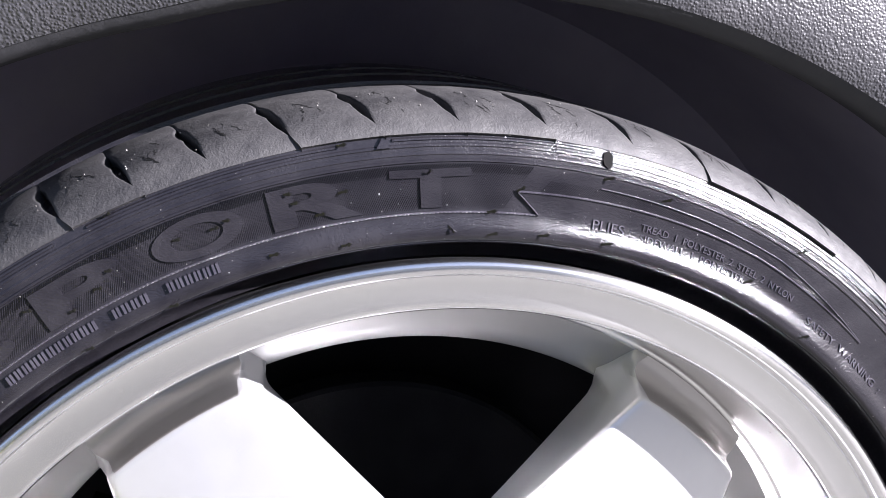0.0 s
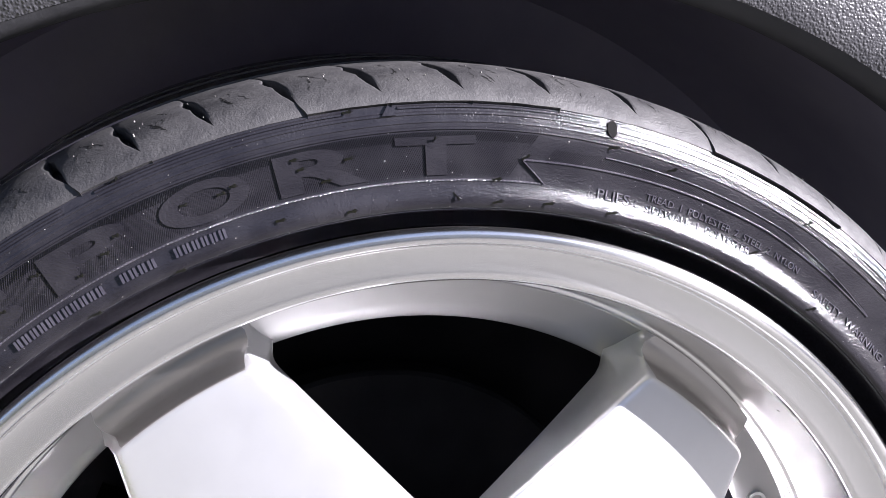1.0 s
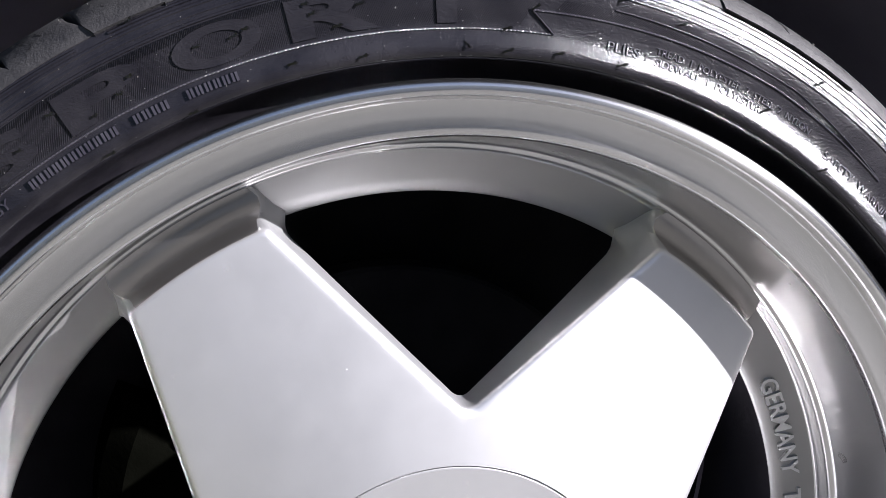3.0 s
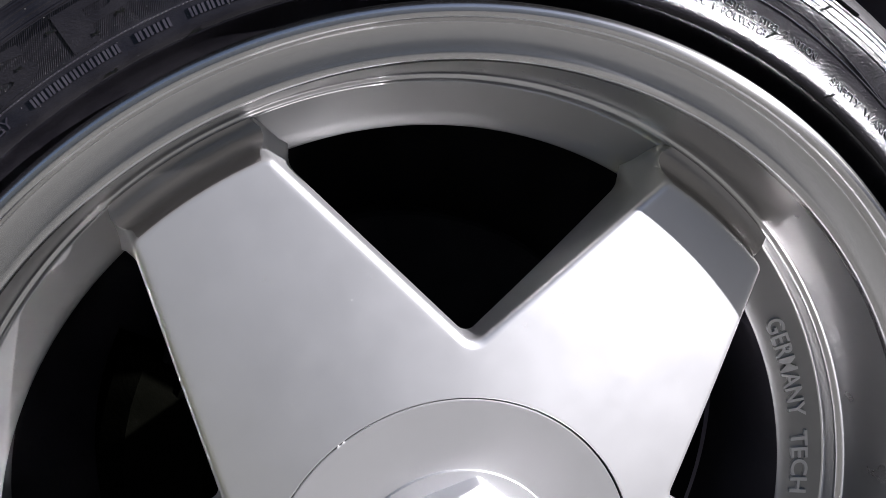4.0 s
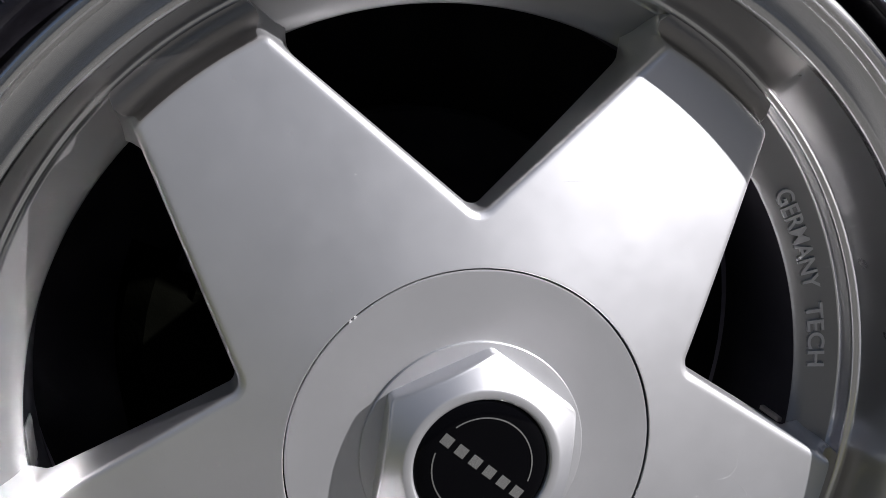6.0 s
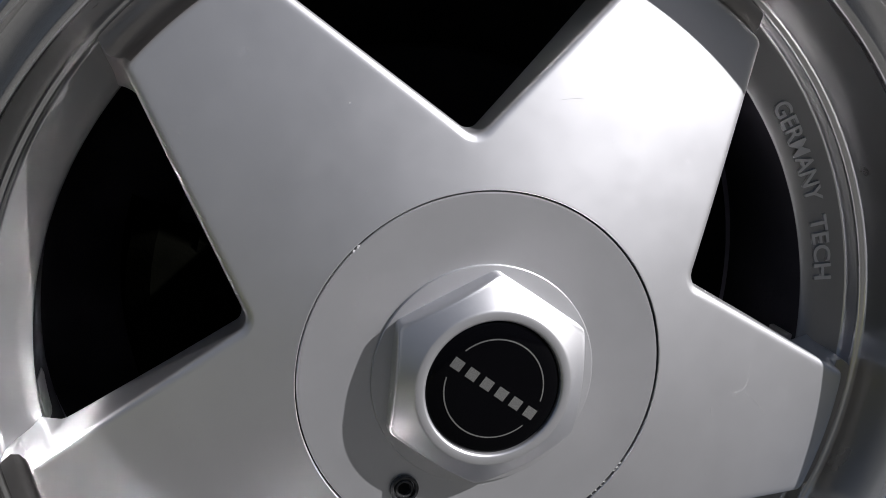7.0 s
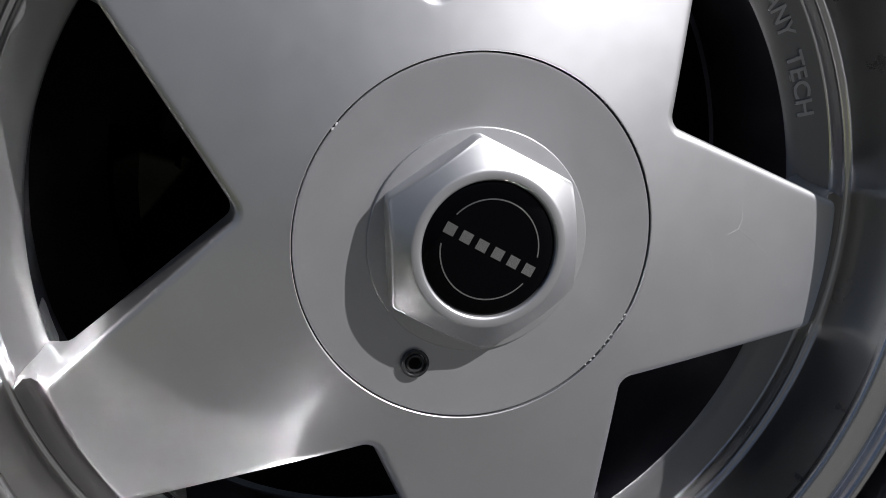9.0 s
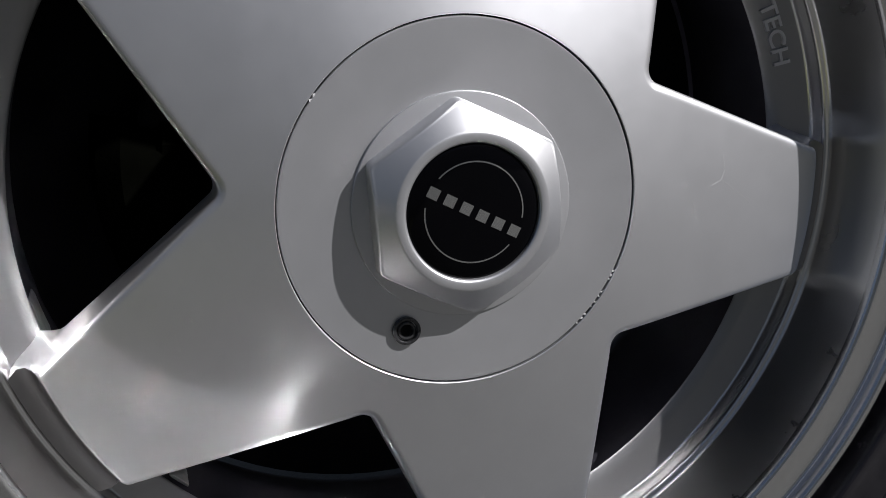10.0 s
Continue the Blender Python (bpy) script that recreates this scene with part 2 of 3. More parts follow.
def build_tyre():
    low = [(r - 0.0045, y + 0.0035 * max(0, 1 - i / 4)) for i, (r, y) in enumerate(SHOULDER)]
    low[0] = (0.2792, -0.0130)
    crown = [(0.2850, 0.0500), (0.2830, 0.0520), (0.2830, 0.0590), (0.2850, 0.0610), (0.2897, 0.0620), (0.2900, 0.0830), (0.2840, 0.0840), (0.2840, 0.0920), (0.2900, 0.0930),
             (0.2897, 0.1150), (0.2840, 0.1160), (0.2840, 0.1240), (0.2895, 0.1250), (0.2885, 0.1600), (0.2840, 0.1790), (0.2700, 0.1880), (0.2450, 0.1900), (0.2300, 0.1760)]
    tyre = part("tyre", lathe(fillet(SECTION, 0.003, 3) + low + crown, 300), SIDEWALL, wheel, "black low-profile rubber tyre with worn shoulder blocks", sharp=40)
    return tyre


tyre = build_tyre()


# the groove between two blocks: half its width in degrees, from the foot to the crown
GROOVE_T = (0.0, 0.13, 0.18, 0.34, 0.45, 0.48, 0.52, 0.62, 0.69, 0.73, 1.0)
GROOVE_HALF = (-0.02, -0.02, 0.06, 0.30, 0.36, 0.24, 0.34, 0.40, 0.36, -0.02, -0.02)


def tread_block(a0, a1, skew0, skew1, proud=0.0):
    """One shoulder block between two slanted grooves; angles in degrees at its foot."""
    bm = bmesh.new()
    top = []
    steps = 20
    index = [p / (len(SHOULDER) - 1) for p in range(len(SHOULDER))]
    for k in range(steps + 1):
        t = k / steps
        r, y = np.interp(t, index, [p[0] for p in SHOULDER]), np.interp(t, index, [p[1] for p in SHOULDER])
        half = float(np.interp(t, GROOVE_T, GROOVE_HALF))
        bow = 0.55 * math.sin(math.pi * min(1, t * 1.15)) + 2.2 * max(0, t - 0.48)
        lo, hi = a0 + skew0 * t + bow + half, a1 + skew1 * t + bow - half
        us = [0, 0.012, 0.04, 0.5, 0.96, 0.988, 1]
        row = []
        for u in us:
            edge = min(u, 1 - u)
            drop = 0.0006 * max(0, 1 - edge / 0.03) ** 2 * min(1, max(0, t - 0.16) * 6) + (0.0008 if k == steps else 0) + (0.0004 if k == 0 else 0)
            lift = proud * max(0, 1 - t / 0.30)
            p = polar(r - drop + lift * 0.6, lo + (hi - lo) * u, y - lift)
            row.append(bm.verts.new(p))
        deep = [bm.verts.new(polar(r - 0.0062, lo, y + 0.002)), bm.verts.new(polar(r - 0.0062, hi, y + 0.002))]
        top.append([deep[0]] + row + [deep[1]])
    skin(bm, top)
    if proud:
        foot = [bm.verts.new(polar(0.2776, math.degrees(math.atan2(-v.co.x, v.co.z)), -0.0126)) for v in top[0]]
        skin(bm, [foot, top[0]])
    last = top[-1]
    under = [bm.verts.new((v.co.x * 0.978, v.co.y + 0.001, v.co.z * 0.978)) for v in last]
    skin(bm, [last, under])
    return finish(bm, TREAD, True, 50)


def shoulder_r(y):
    return float(np.interp(y, [p[1] for p in SHOULDER], [p[0] for p in SHOULDER]))


def sipe(a, y, rng):
    """A short crooked dark strip laid on a block's face for a slit's shade."""
    bm = bmesh.new()
    rows = []
    n = 5
    lean = rng.uniform(-0.4, 1.0)
    for i in range(n + 1):
        t = i / n
        w = 0.00042 * (1 - abs(2 * t - 1) ** 3) + 0.00008
        yy = y - (0.0055 + 0.002 * lean) * t + rng.uniform(-0.0005, 0.0005)
        aa = a - (0.9 * lean) * t + rng.uniform(-0.12, 0.12)
        rows.append([bm.verts.new(polar(shoulder_r(yy + d) + h, aa, yy + d)) for d, h in ((-w, 0.00005), (0, 0.00012), (w, 0.00005))])
    skin(bm, rows)
    return finish(bm, SLIT)


def build_tread():
    rng = random.Random(11)
    seen = [25.3, 20.1, 14.9, 9.0, 3.0, -3.0, -9.75, -16.7, -23.1, -30.0, -36.4]
    cuts = [seen[0] + 5.7 * k for k in range(27, 0, -1)] + seen
    a = cuts[-1]
    room = 360 - (cuts[0] - a)
    k = round(room / 6.0)
    cuts += [a - room * (i + 1) / k for i in range(k)]
    for a1, a0 in zip(cuts, cuts[1:]):
        proud = 0.0013 if any(lo < (a0 + a1) / 2 < hi for lo, hi in ((20.1, 25.3), (3.0, 9.0), (-9.75, 3.0), (-36.4, -23.1))) else 0.0004
        part("tread_block", tread_block(a0, a1, 1.6, 1.6, proud), TREAD, tyre)
        if -50 < a0 < 50:
            for k in range(6):
                part("sipe", sipe(a1 - 0.55 - 1.5 * rng.random() * (k > 1), rng.uniform(0.002, 0.022) - 0.002 * k, rng), SLIT, tyre)


build_tread()


def arc_rib(bm, r0, r1, a0, a1, width, height, beads=0.0):
    """A fine raised line on the sidewall, from (r0, a0) to (r1, a1)."""
    n = max(4, int(abs(a1 - a0) / 0.17))
    rows = []
    for i in range(n + 1):
        t = i / n
        r, a = r0 + (r1 - r0) * t, a0 + (a1 - a0) * t
        h = height * (1 - beads * (i % 2))
        rows.append([bm.verts.new(polar(r + s * width / 2, a, wall_y(r + s * width / 2) - z)) for s, z in ((-1, -0.0002), (-0.35, h), (0.35, h), (1, -0.0002))])
    skin(bm, rows)


def glyphs(body, size=1.0, bold=0.0):
    """The mesh of a word in the built-in font, and its extent."""
    cu = bpy.data.curves.new("word", "FONT")
    cu.body, cu.size, cu.extrude, cu.bevel_depth, cu.resolution_u, cu.offset = body, size, 0.5, 0.0, 7, bold
    ob = new("word", cu)
    me = bpy.data.meshes.new_from_object(ob.evaluated_get(bpy.context.evaluated_depsgraph_get()))
    bpy.data.objects.remove(ob)
    bpy.data.curves.remove(cu)
    return me


def ring_word(name, body, r, cap, a_left, a_right, height, depth_of, mat, parent, label="", sink=0.0004, bold=0.0):
    """Raised word along a circle, its foot towards the axle, stretched between two angles."""
    me = glyphs(body, 1.0, bold)
    co = np.array([v.co[:] for v in me.vertices])
    lo, hi = co.min(0), co.max(0)
    for v in me.vertices:
        u, w, z = (v.co[i] - lo[i] for i in range(3))
        a = a_left + (a_right - a_left) * u / (hi[0] - lo[0])
        rr = r + cap * w / (hi[1] - lo[1])
        v.co = polar(rr, a, depth_of(rr) - (height if z > 0.5 else -sink))
    me.materials.clear()
    me.materials.append(mat)
    return part(name, me, mat, parent, label)


def ring_bars(name, r, cap, spans, height, depth_of, mat, parent, label=""):
    """Plain raised bars for writing that is not lettered."""
    bm = bmesh.new()
    for a0, a1 in spans:
        n = max(2, int(abs(a1 - a0) / 0.4))
        rows = []
        for i in range(n + 1):
            a = a0 + (a1 - a0) * i / n
            row = [(r, -0.0003), (r + cap * 0.08, height), (r + cap * 0.92, height), (r + cap, -0.0003)]
            rows.append([bm.verts.new(polar(q, a, depth_of(q) - z)) for q, z in row])
        skin(bm, rows)
        bm.faces.new(rows[0])
        bm.faces.new(rows[-1])
    return part(name, bm, mat, parent, label)


def build_sidewall_marks():
    for ch, a0, a1 in (("S", 39.0, 33.0), ("P", 30.4, 23.8), ("O", 21.3, 14.4), ("R", 12.3, 5.3), ("T", 3.1, -3.2)):
        ring_word("raised_letter", ch, 0.2538, 0.0138, a0, a1, 0.0006, wall_y, SIDEWALL, tyre, "raised black rubber letter", bold=0.035)
    bm = bmesh.new()
    a = 41.0
    while a > -6.0:
        r0, r1 = 0.2532, 0.2688
        rows = []
        for t in (0, 0.4, 0.79, 0.81, 1):
            r = r0 + (r1 - r0) * t
            rows.append([bm.verts.new(polar(r, a - 2.2 * t + s * 0.045, wall_y(r) - z)) for s, z in ((-1, -0.0002), (0, 0.00034 if t > 0.8 else 0.00012), (1, -0.0002))])
        skin(bm, rows)
        a -= 0.18
    a = -9.0
    while a > -42.0:
        r0, r1 = 0.2600, 0.2645 - 0.004 * max(0, (-a - 24) / 18)
        rows = []
        for t in (0, 0.5, 1):
            r = r0 + (r1 - r0) * t
            rows.append([bm.verts.new(polar(r, a - 0.8 * t + s * 0.045, wall_y(r) - z)) for s, z in ((-1, -0.0002), (0, 0.00022), (1, -0.0002))])
        skin(bm, rows)
        a -= 0.18
    tagged(part("hatching", bm, SIDEWALL, tyre, "fine slanted rubber ribbing"), kind="stuff")
    for name, args in (("border_line", (0.2523, 0.2518, 41, -9.0, 0.0011, 0.0006, 0.45)), ("border_line", (0.2594, 0.2521, -7.1, -9.0, 0.0010, 0.0009, 0.0)),
                       ("border_line", (0.2596, 0.2612, -7.2, -30, 0.0011, 0.0006, 0.45)), ("border_line", (0.2612, 0.2590, -30, -43.5, 0.0011, 0.0006, 0.45)),
                       ("border_line", (0.2648, 0.2648, -14, -32, 0.0007, 0.0005, 0.3)), ("border_line", (0.2648, 0.2594, -32, -43.3, 0.0007, 0.0005, 0.3))):
        bm = bmesh.new()
        arc_rib(bm, *args)
        part(name, bm, RAISED, tyre)
    for r, w, h in ((0.2699, 0.0016, 0.0004), (0.2724, 0.0018, 0.00025), (0.2752, 0.0018, 0.0004), (0.2413, 0.0012, 0.0006)):
        bm = bmesh.new()
        arc_rib(bm, r, r, 0, 360, w, h)
        part("moulded_ring", bm, SIDEWALL, tyre)
    for a0, a1 in ((41, 27), (24.5, 6.7), (2.6, -13.0), (-14.4, -44), (-46, -70)):
        bm = bmesh.new()
        arc_rib(bm, 0.2774, 0.2772, a0, a1, 0.0016, 0.0006)
        part("shoulder_rib", bm, SIDEWALL, tyre)
    bm = bmesh.new()
    cut = [polar(r, a, wall_y(r) - 0.0007) for r, a in ((0.2722, -14.30), (0.2740, -14.50), (0.2768, -14.45), (0.2787, -14.15), (0.2776, -13.72), (0.2752, -13.70), (0.2735, -13.85))]
    bm.faces.new([bm.verts.new(p) for p in cut])
    part("cut", bm, SLIT, tyre, "small dark gouge in the rubber")
    bm = bmesh.new()
    v = [polar(r, a, wall_y(r) - z) for r, a, z in ((0.2752, 3.85, 0.0012), (0.2752, 2.75, 0.0012), (0.2788, 3.3, 0.0012), (0.2752, 3.85, -0.001), (0.2752, 2.75, -0.001), (0.2788, 3.3, -0.001))]
    v = [bm.verts.new(p) for p in v]
    for f in ((0, 1, 2), (0, 3, 4, 1), (1, 4, 5, 2), (2, 5, 3, 0)):
        bm.faces.new([v[i] for i in f])
    part("wear_marker", bm, SIDEWALL, tyre, "small raised triangle on the shoulder", smooth=False)
    for body, r, cap, a0, a1 in (("PLIES :", 0.2500, 0.0036, -13.9, -17.5), ("TREAD  1  POLYESTER  2  STEEL  2  NYLON", 0.2536, 0.0026, -18.3, -34.8),
                                 ("SIDEWALL  1  POLYESTER", 0.2496, 0.0026, -18.4, -29.4), ("SAFETY  WARNING  :", 0.2500, 0.0030, -37.2, -48.5)):
        ring_word("raised_word", body, r, cap, a0, a1, 0.00042, wall_y, RAISED, tyre, "small raised rubber lettering")
    ring_word("raised_word", "BY", 0.2470, 0.0034, 38.6, 37.2, 0.0006, wall_y, RAISED, tyre, "small raised rubber lettering")
    for a0, a1, n in ((35.2, 27.2, 11), (25.9, 22.8, 4), (21.4, 17.0, 6)):
        w = (a0 - a1) / n
        for k in range(n):
            b = a0 - w * k
            ring_bars("raised_bar", 0.2468, 0.0036, [(b - w * 0.08, b - w * 0.36), (b - w * 0.52, b - w * 0.80)], 0.0009, wall_y, RAISED, tyre)
    for r, a, lean in ((0.2621, 19.7, 60), (0.2778, 23.2, 40), (0.2624, 15.9, 60), (0.2617, 10.8, 60), (0.2622, 7.0, 60), (0.2445, 7.5, 60), (0.2622, 25.0, 60), (0.2775, 6.6, 60), (0.2518, -4.6, 70),
                       (0.2683, -14.1, 70), (0.2453, -15.0, 70), (0.2651, 0.2, 20), (0.2404, 13.7, 40), (0.2474, -1.4, 150), (0.2598, -7.1, 40), (0.2500, -29.5, 50), (0.2440, -37.4, 60), (0.2640, 31.2, 60), (0.2560, 28.6, 50), (0.2585, 26.2, 60), (0.2600, 34.6, 50), (0.2655, 11.2, 70), (0.2560, 9.0, 60), (0.2610, 16.8, 50), (0.2425, 21.8, 60), (0.2428, 29.0, 50), (0.2470, 13.2, 60), (0.2448, -9.2, 70), (0.2440, -4.8, 60), (0.2660, -19.5, 60), (0.2705, -33.0, 50)):
        bm = bmesh.new()
        foot = polar(r, a, wall_y(r))
        tip = foot + Vector((math.sin(radians(lean)) * 0.0035, -0.0022, math.cos(radians(lean)) * 0.0022))
        rows = []
        for t, w in ((0, 0.0006), (0.5, 0.00045), (0.7, 0.0006), (0.88, 0.0009), (1, 0.0005)):
            c = foot.lerp(tip, t)
            rows.append([bm.verts.new(c + Vector((math.cos(k * 2.094) * w, 0, math.sin(k * 2.094) * w))) for k in range(3)])
        skin(bm, rows, True)
        bm.faces.new(rows[-1])
        part("rubber_whisker", bm, SIDEWALL, tyre)


build_sidewall_marks()


def build_tyre_dust():
    """Pale grains of grit caught on the rubber."""
    rng = random.Random(23)
    bm = bmesh.new()
    for _ in range(300):
        a = rng.uniform(-52, 46)
        if rng.random() < 0.62:
            r = rng.uniform(0.2405, 0.2780)
            y = wall_y(r) - 0.0001
        else:
            y = rng.uniform(-0.013, 0.020)
            r = shoulder_r(y) + 0.0001
        size = rng.uniform(0.00016, 0.00030) * (1.7 if rng.random() < 0.12 else 1)
        c = polar(r, a, y)
        ring = [bm.verts.new(c + Vector((math.cos(q) * size * rng.uniform(0.6, 1.3), 0.0002, math.sin(q) * size * rng.uniform(0.6, 1.3)))) for q in (0, 1.26, 2.51, 3.77, 5.03)]
        tip = bm.verts.new(c + Vector((0, -size * 0.8, size * 0.4)))
        for p, q in zip(ring, ring[1:] + ring[:1]):
            bm.faces.new((p, q, tip))
    tagged(part("grit", bm, GRIT, tyre, "pale grains of road dust", smooth=False), kind="stuff")


build_tyre_dust()

# rim: flange, machined lip, inner wall, seat ring
RIM_FRONT = [(0.2300, 0.0050), (0.2322, -0.0080), (0.2338, -0.0123), (0.2341, -0.0144), (0.2337, -0.0162), (0.2326, -0.0175), (0.2309, -0.0180), (0.2291, -0.0178), (0.2278, -0.0165), (0.2270, -0.0140), (0.2266, -0.0113),
             (0.2262, -0.0106), (0.2253, -0.0102), (0.2235, -0.0097), (0.2200, -0.0092), (0.2165, -0.0090), (0.2148, -0.0090), (0.2135, -0.0086), (0.2125, -0.0077), (0.2119, -0.0062), (0.2116, -0.0040)]
RIM_WALL = [(0.2116, -0.0040), (0.2109, 0.0000), (0.2085, 0.0150), (0.2064, 0.0290), (0.2058, 0.0322), (0.2048, 0.0335), (0.2034, 0.0338), (0.2026, 0.0345), (0.2023, 0.0356)]
SEAT_STEP = [(0.2023, 0.0356), (0.2028, 0.0366), (0.2026, 0.0410), (0.2023, 0.0428), (0.2016, 0.0441), (0.2006, 0.0447)]


def seat_y(r):
    return 0.0445 + (0.2010 - r) * 0.27


def build_rim():
    rim = part("rim", lathe(fillet(RIM_FRONT, 0.0010, 2), 360), MACHINED, wheel, "polished machined rim lip with a rounded flange", sharp=35)
    part("inner_wall", lathe(fillet(RIM_WALL, 0.0004, 2), 480), POLISHED, rim, "mirror-polished inner wall of the lip", sharp=35)
    part("seat_step", lathe(fillet(SEAT_STEP, 0.0003, 2), 480), POLISHED, rim, "narrow bright step above the seat ring", sharp=35)
    bm = bmesh.new()
    n = 360
    rows = []
    for r_t in (0, 0.06, 0.35, 0.65, 0.97, 1.0, 1.0):
        row = []
        k = len(rows)
        for i in range(n):
            a = 360 * i / n
            inner = 0.1826 + 0.0020 * math.sin(radians(a))    # the cast windows sit slightly off centre
            r = 0.2010 + (inner - 0.2010) * r_t
            y = seat_y(r)
            if k == 5:
                r, y = inner - 0.0003, seat_y(inner) + 0.0010
            if k == 6:
                r, y = inner + 0.004, seat_y(inner) + 0.0040
            row.append(bm.verts.new(polar(r, a, y)))
        rows.append(row)
    skin(bm, rows, True)
    part("seat_ring", bm, DUSTED_SHADED, rim, "silver ring behind the spokes, darkened for brake dust and shade", sharp=40)
    part("barrel", lathe([(0.1880, 0.0505), (0.1868, 0.054), (0.1868, 0.10), (0.192, 0.13), (0.205, 0.17), (0.226, 0.185), (0.231, 0.180)], 180), CAST_BACK, rim, "dark inner barrel")
    ring_word("raised_word", "GERMANY", 0.1858, 0.0080, -64.4, -80.6, 0.0016, seat_y, SILVER, rim, "cast raised lettering", bold=0.016)
    ring_word("raised_word", "TECH", 0.1858, 0.0080, -83.0, -93.0, 0.0016, seat_y, SILVER, rim, "cast raised lettering", bold=0.016)
    for a0, a1, low in ((85.6, 92.4, 0.1856), (119.2, 122.6, 0.1853), (-104.3, -103.5, 0.1842)):
        bm = bmesh.new()
        rows = []
        for i in range(9):
            a = a0 + (a1 - a0) * i / 8
            e = 0.0006 if i in (0, 8) else 0
            rows.append([bm.verts.new(polar(r, a, y)) for r, y in ((0.1872, 0.0640 + e), (low + 0.0003 + e, 0.0641 + e), (low + e, 0.0646 + e), (low + e, 0.0820), (0.1872, 0.0825))])
        skin(bm, rows)
        bm.faces.new(rows[0])
        bm.faces.new(rows[-1])
        part("balance_weight", bm, ZINC, rim, "grey adhesive balance weight")
    return rim


rim = build_rim()


def face_y(r):
    return 0.21 * (r - 0.101)


# the spoke's side, level by level: offset, share of the depth from face to back, depth added, share of the corner's flare;
# then its end: radius, depth; and the rounding of the corner between them
SPOKE_LEVELS = [(-0.0026, 0, 0.0000, 0.00, 0.1860, 0.01785, 0.0036), (-0.0016, 0, 0.0003, 0.00, 0.1868, 0.0182, 0.0036), (-0.0008, 0, 0.0009, 0.00, 0.1876, 0.0189, 0.0034),
                (-0.0002, 0, 0.0017, 0.00, 0.1883, 0.0203, 0.0032), (0.0000, 0, 0.0030, 0.00, 0.1890, 0.0232, 0.0030), (0.0001, 0.35, 0.0, 0.10, 0.1901, 0.0276, 0.0026),
                (0.0003, 0.62, 0.0, 0.40, 0.1916, 0.0312, 0.0020), (0.0005, 0.84, 0.0, 0.75, 0.1940, 0.0338, 0.0016), (0.0006, 1, -0.0008, 0.98, 0.1976, 0.0352, 0.0012),
                (0.0000, 1, 0.0002, 1.00, 0.2018, 0.0350, 0.0010), (-0.0040, 1, 0.0030, 0.94, 0.2075, 0.0336, 0.0010)]


def spoke_back(r):
    return 0.0152 + (r - 0.101) * 0.44 if r < 0.179 else max(seat_y(r), 0.0152 + 0.078 * 0.44 - (r - 0.179) * 0.27) + 0.0006


def corner_flare(along):
    """How far the spoke's foot spreads into the corner of a window."""
    R, a0 = 0.0085, 0.1697
    d = along - a0
    if d <= 0:
        return 0.0
    if d < R * 0.98:
        return R - math.sqrt(R * R - d * d)
    return max(0.0055, R * 0.8 - (d - R * 0.98) * 0.22)


def spoke_levels():
    """Half outlines of a spoke from the notch to its end: (point, depth, outward, share of the end), one outline for each level of its side."""
    apex = Vector((0.0995 * math.cos(radians(36)), 0.0995 * math.sin(radians(36))))
    tip = Vector((0.1892 * math.cos(radians(9.5)), 0.1892 * math.sin(radians(9.5))))
    along = (tip - apex).normalized()
    out = Vector((-along.y, along.x))
    bis = Vector((math.cos(radians(36)), math.sin(radians(36))))
    R = 0.0065
    half = math.acos(along.dot(bis))
    centre = apex + bis * (R / math.sin(half))
    start = apex + along * (R / math.tan(half))
    v0, v1 = -bis, (start - centre).normalized()
    outlines = []
    for o, share, plus, flare, ring, y_end, q in SPOKE_LEVELS:
        base = start + out * (o + flare * 0.0055)
        b = base.dot(along)
        corner = base + along * (-b + math.sqrt(b * b - base.length_squared + ring * ring))
        length = (corner - base).length - q
        col = []

        def depth(p):
            c = face_y(p.length)
            return c + share * (spoke_back(p.length) - c) + plus

        for i in range(6):
            d = (v0 * (1 - i / 5) + v1 * i / 5).normalized()
            p = centre + d * R
            col.append((p - d * o, depth(p), -d, 0.0))
        for i in range(1, 41):
            t = (i / 40) ** 0.8
            p = start + along * (length * t)
            p = p + out * (o + flare * corner_flare(p.x))
            col.append((p, depth(p), out, 0.0))
        stop, y_stop = col[-1][0], col[-1][1]
        a_end = math.atan2(corner.y, corner.x) - q / ring
        end0 = Vector((ring * math.cos(a_end), ring * math.sin(a_end)))
        for i in range(1, 7):
            t = i / 6
            p = stop * (1 - t) ** 2 + corner * 2 * t * (1 - t) + end0 * t * t
            e = t * t * (3 - 2 * t)
            col.append((p, y_stop * (1 - e) + y_end * e, (out * (1 - t) + end0.normalized() * t).normalized(), e))
        for i in range(1, 6):
            a = a_end * (1 - i / 5)
            d = Vector((math.cos(a), math.sin(a)))
            col.append((d * ring, y_end, d, 1.0))
        outlines.append(col)
    return outlines


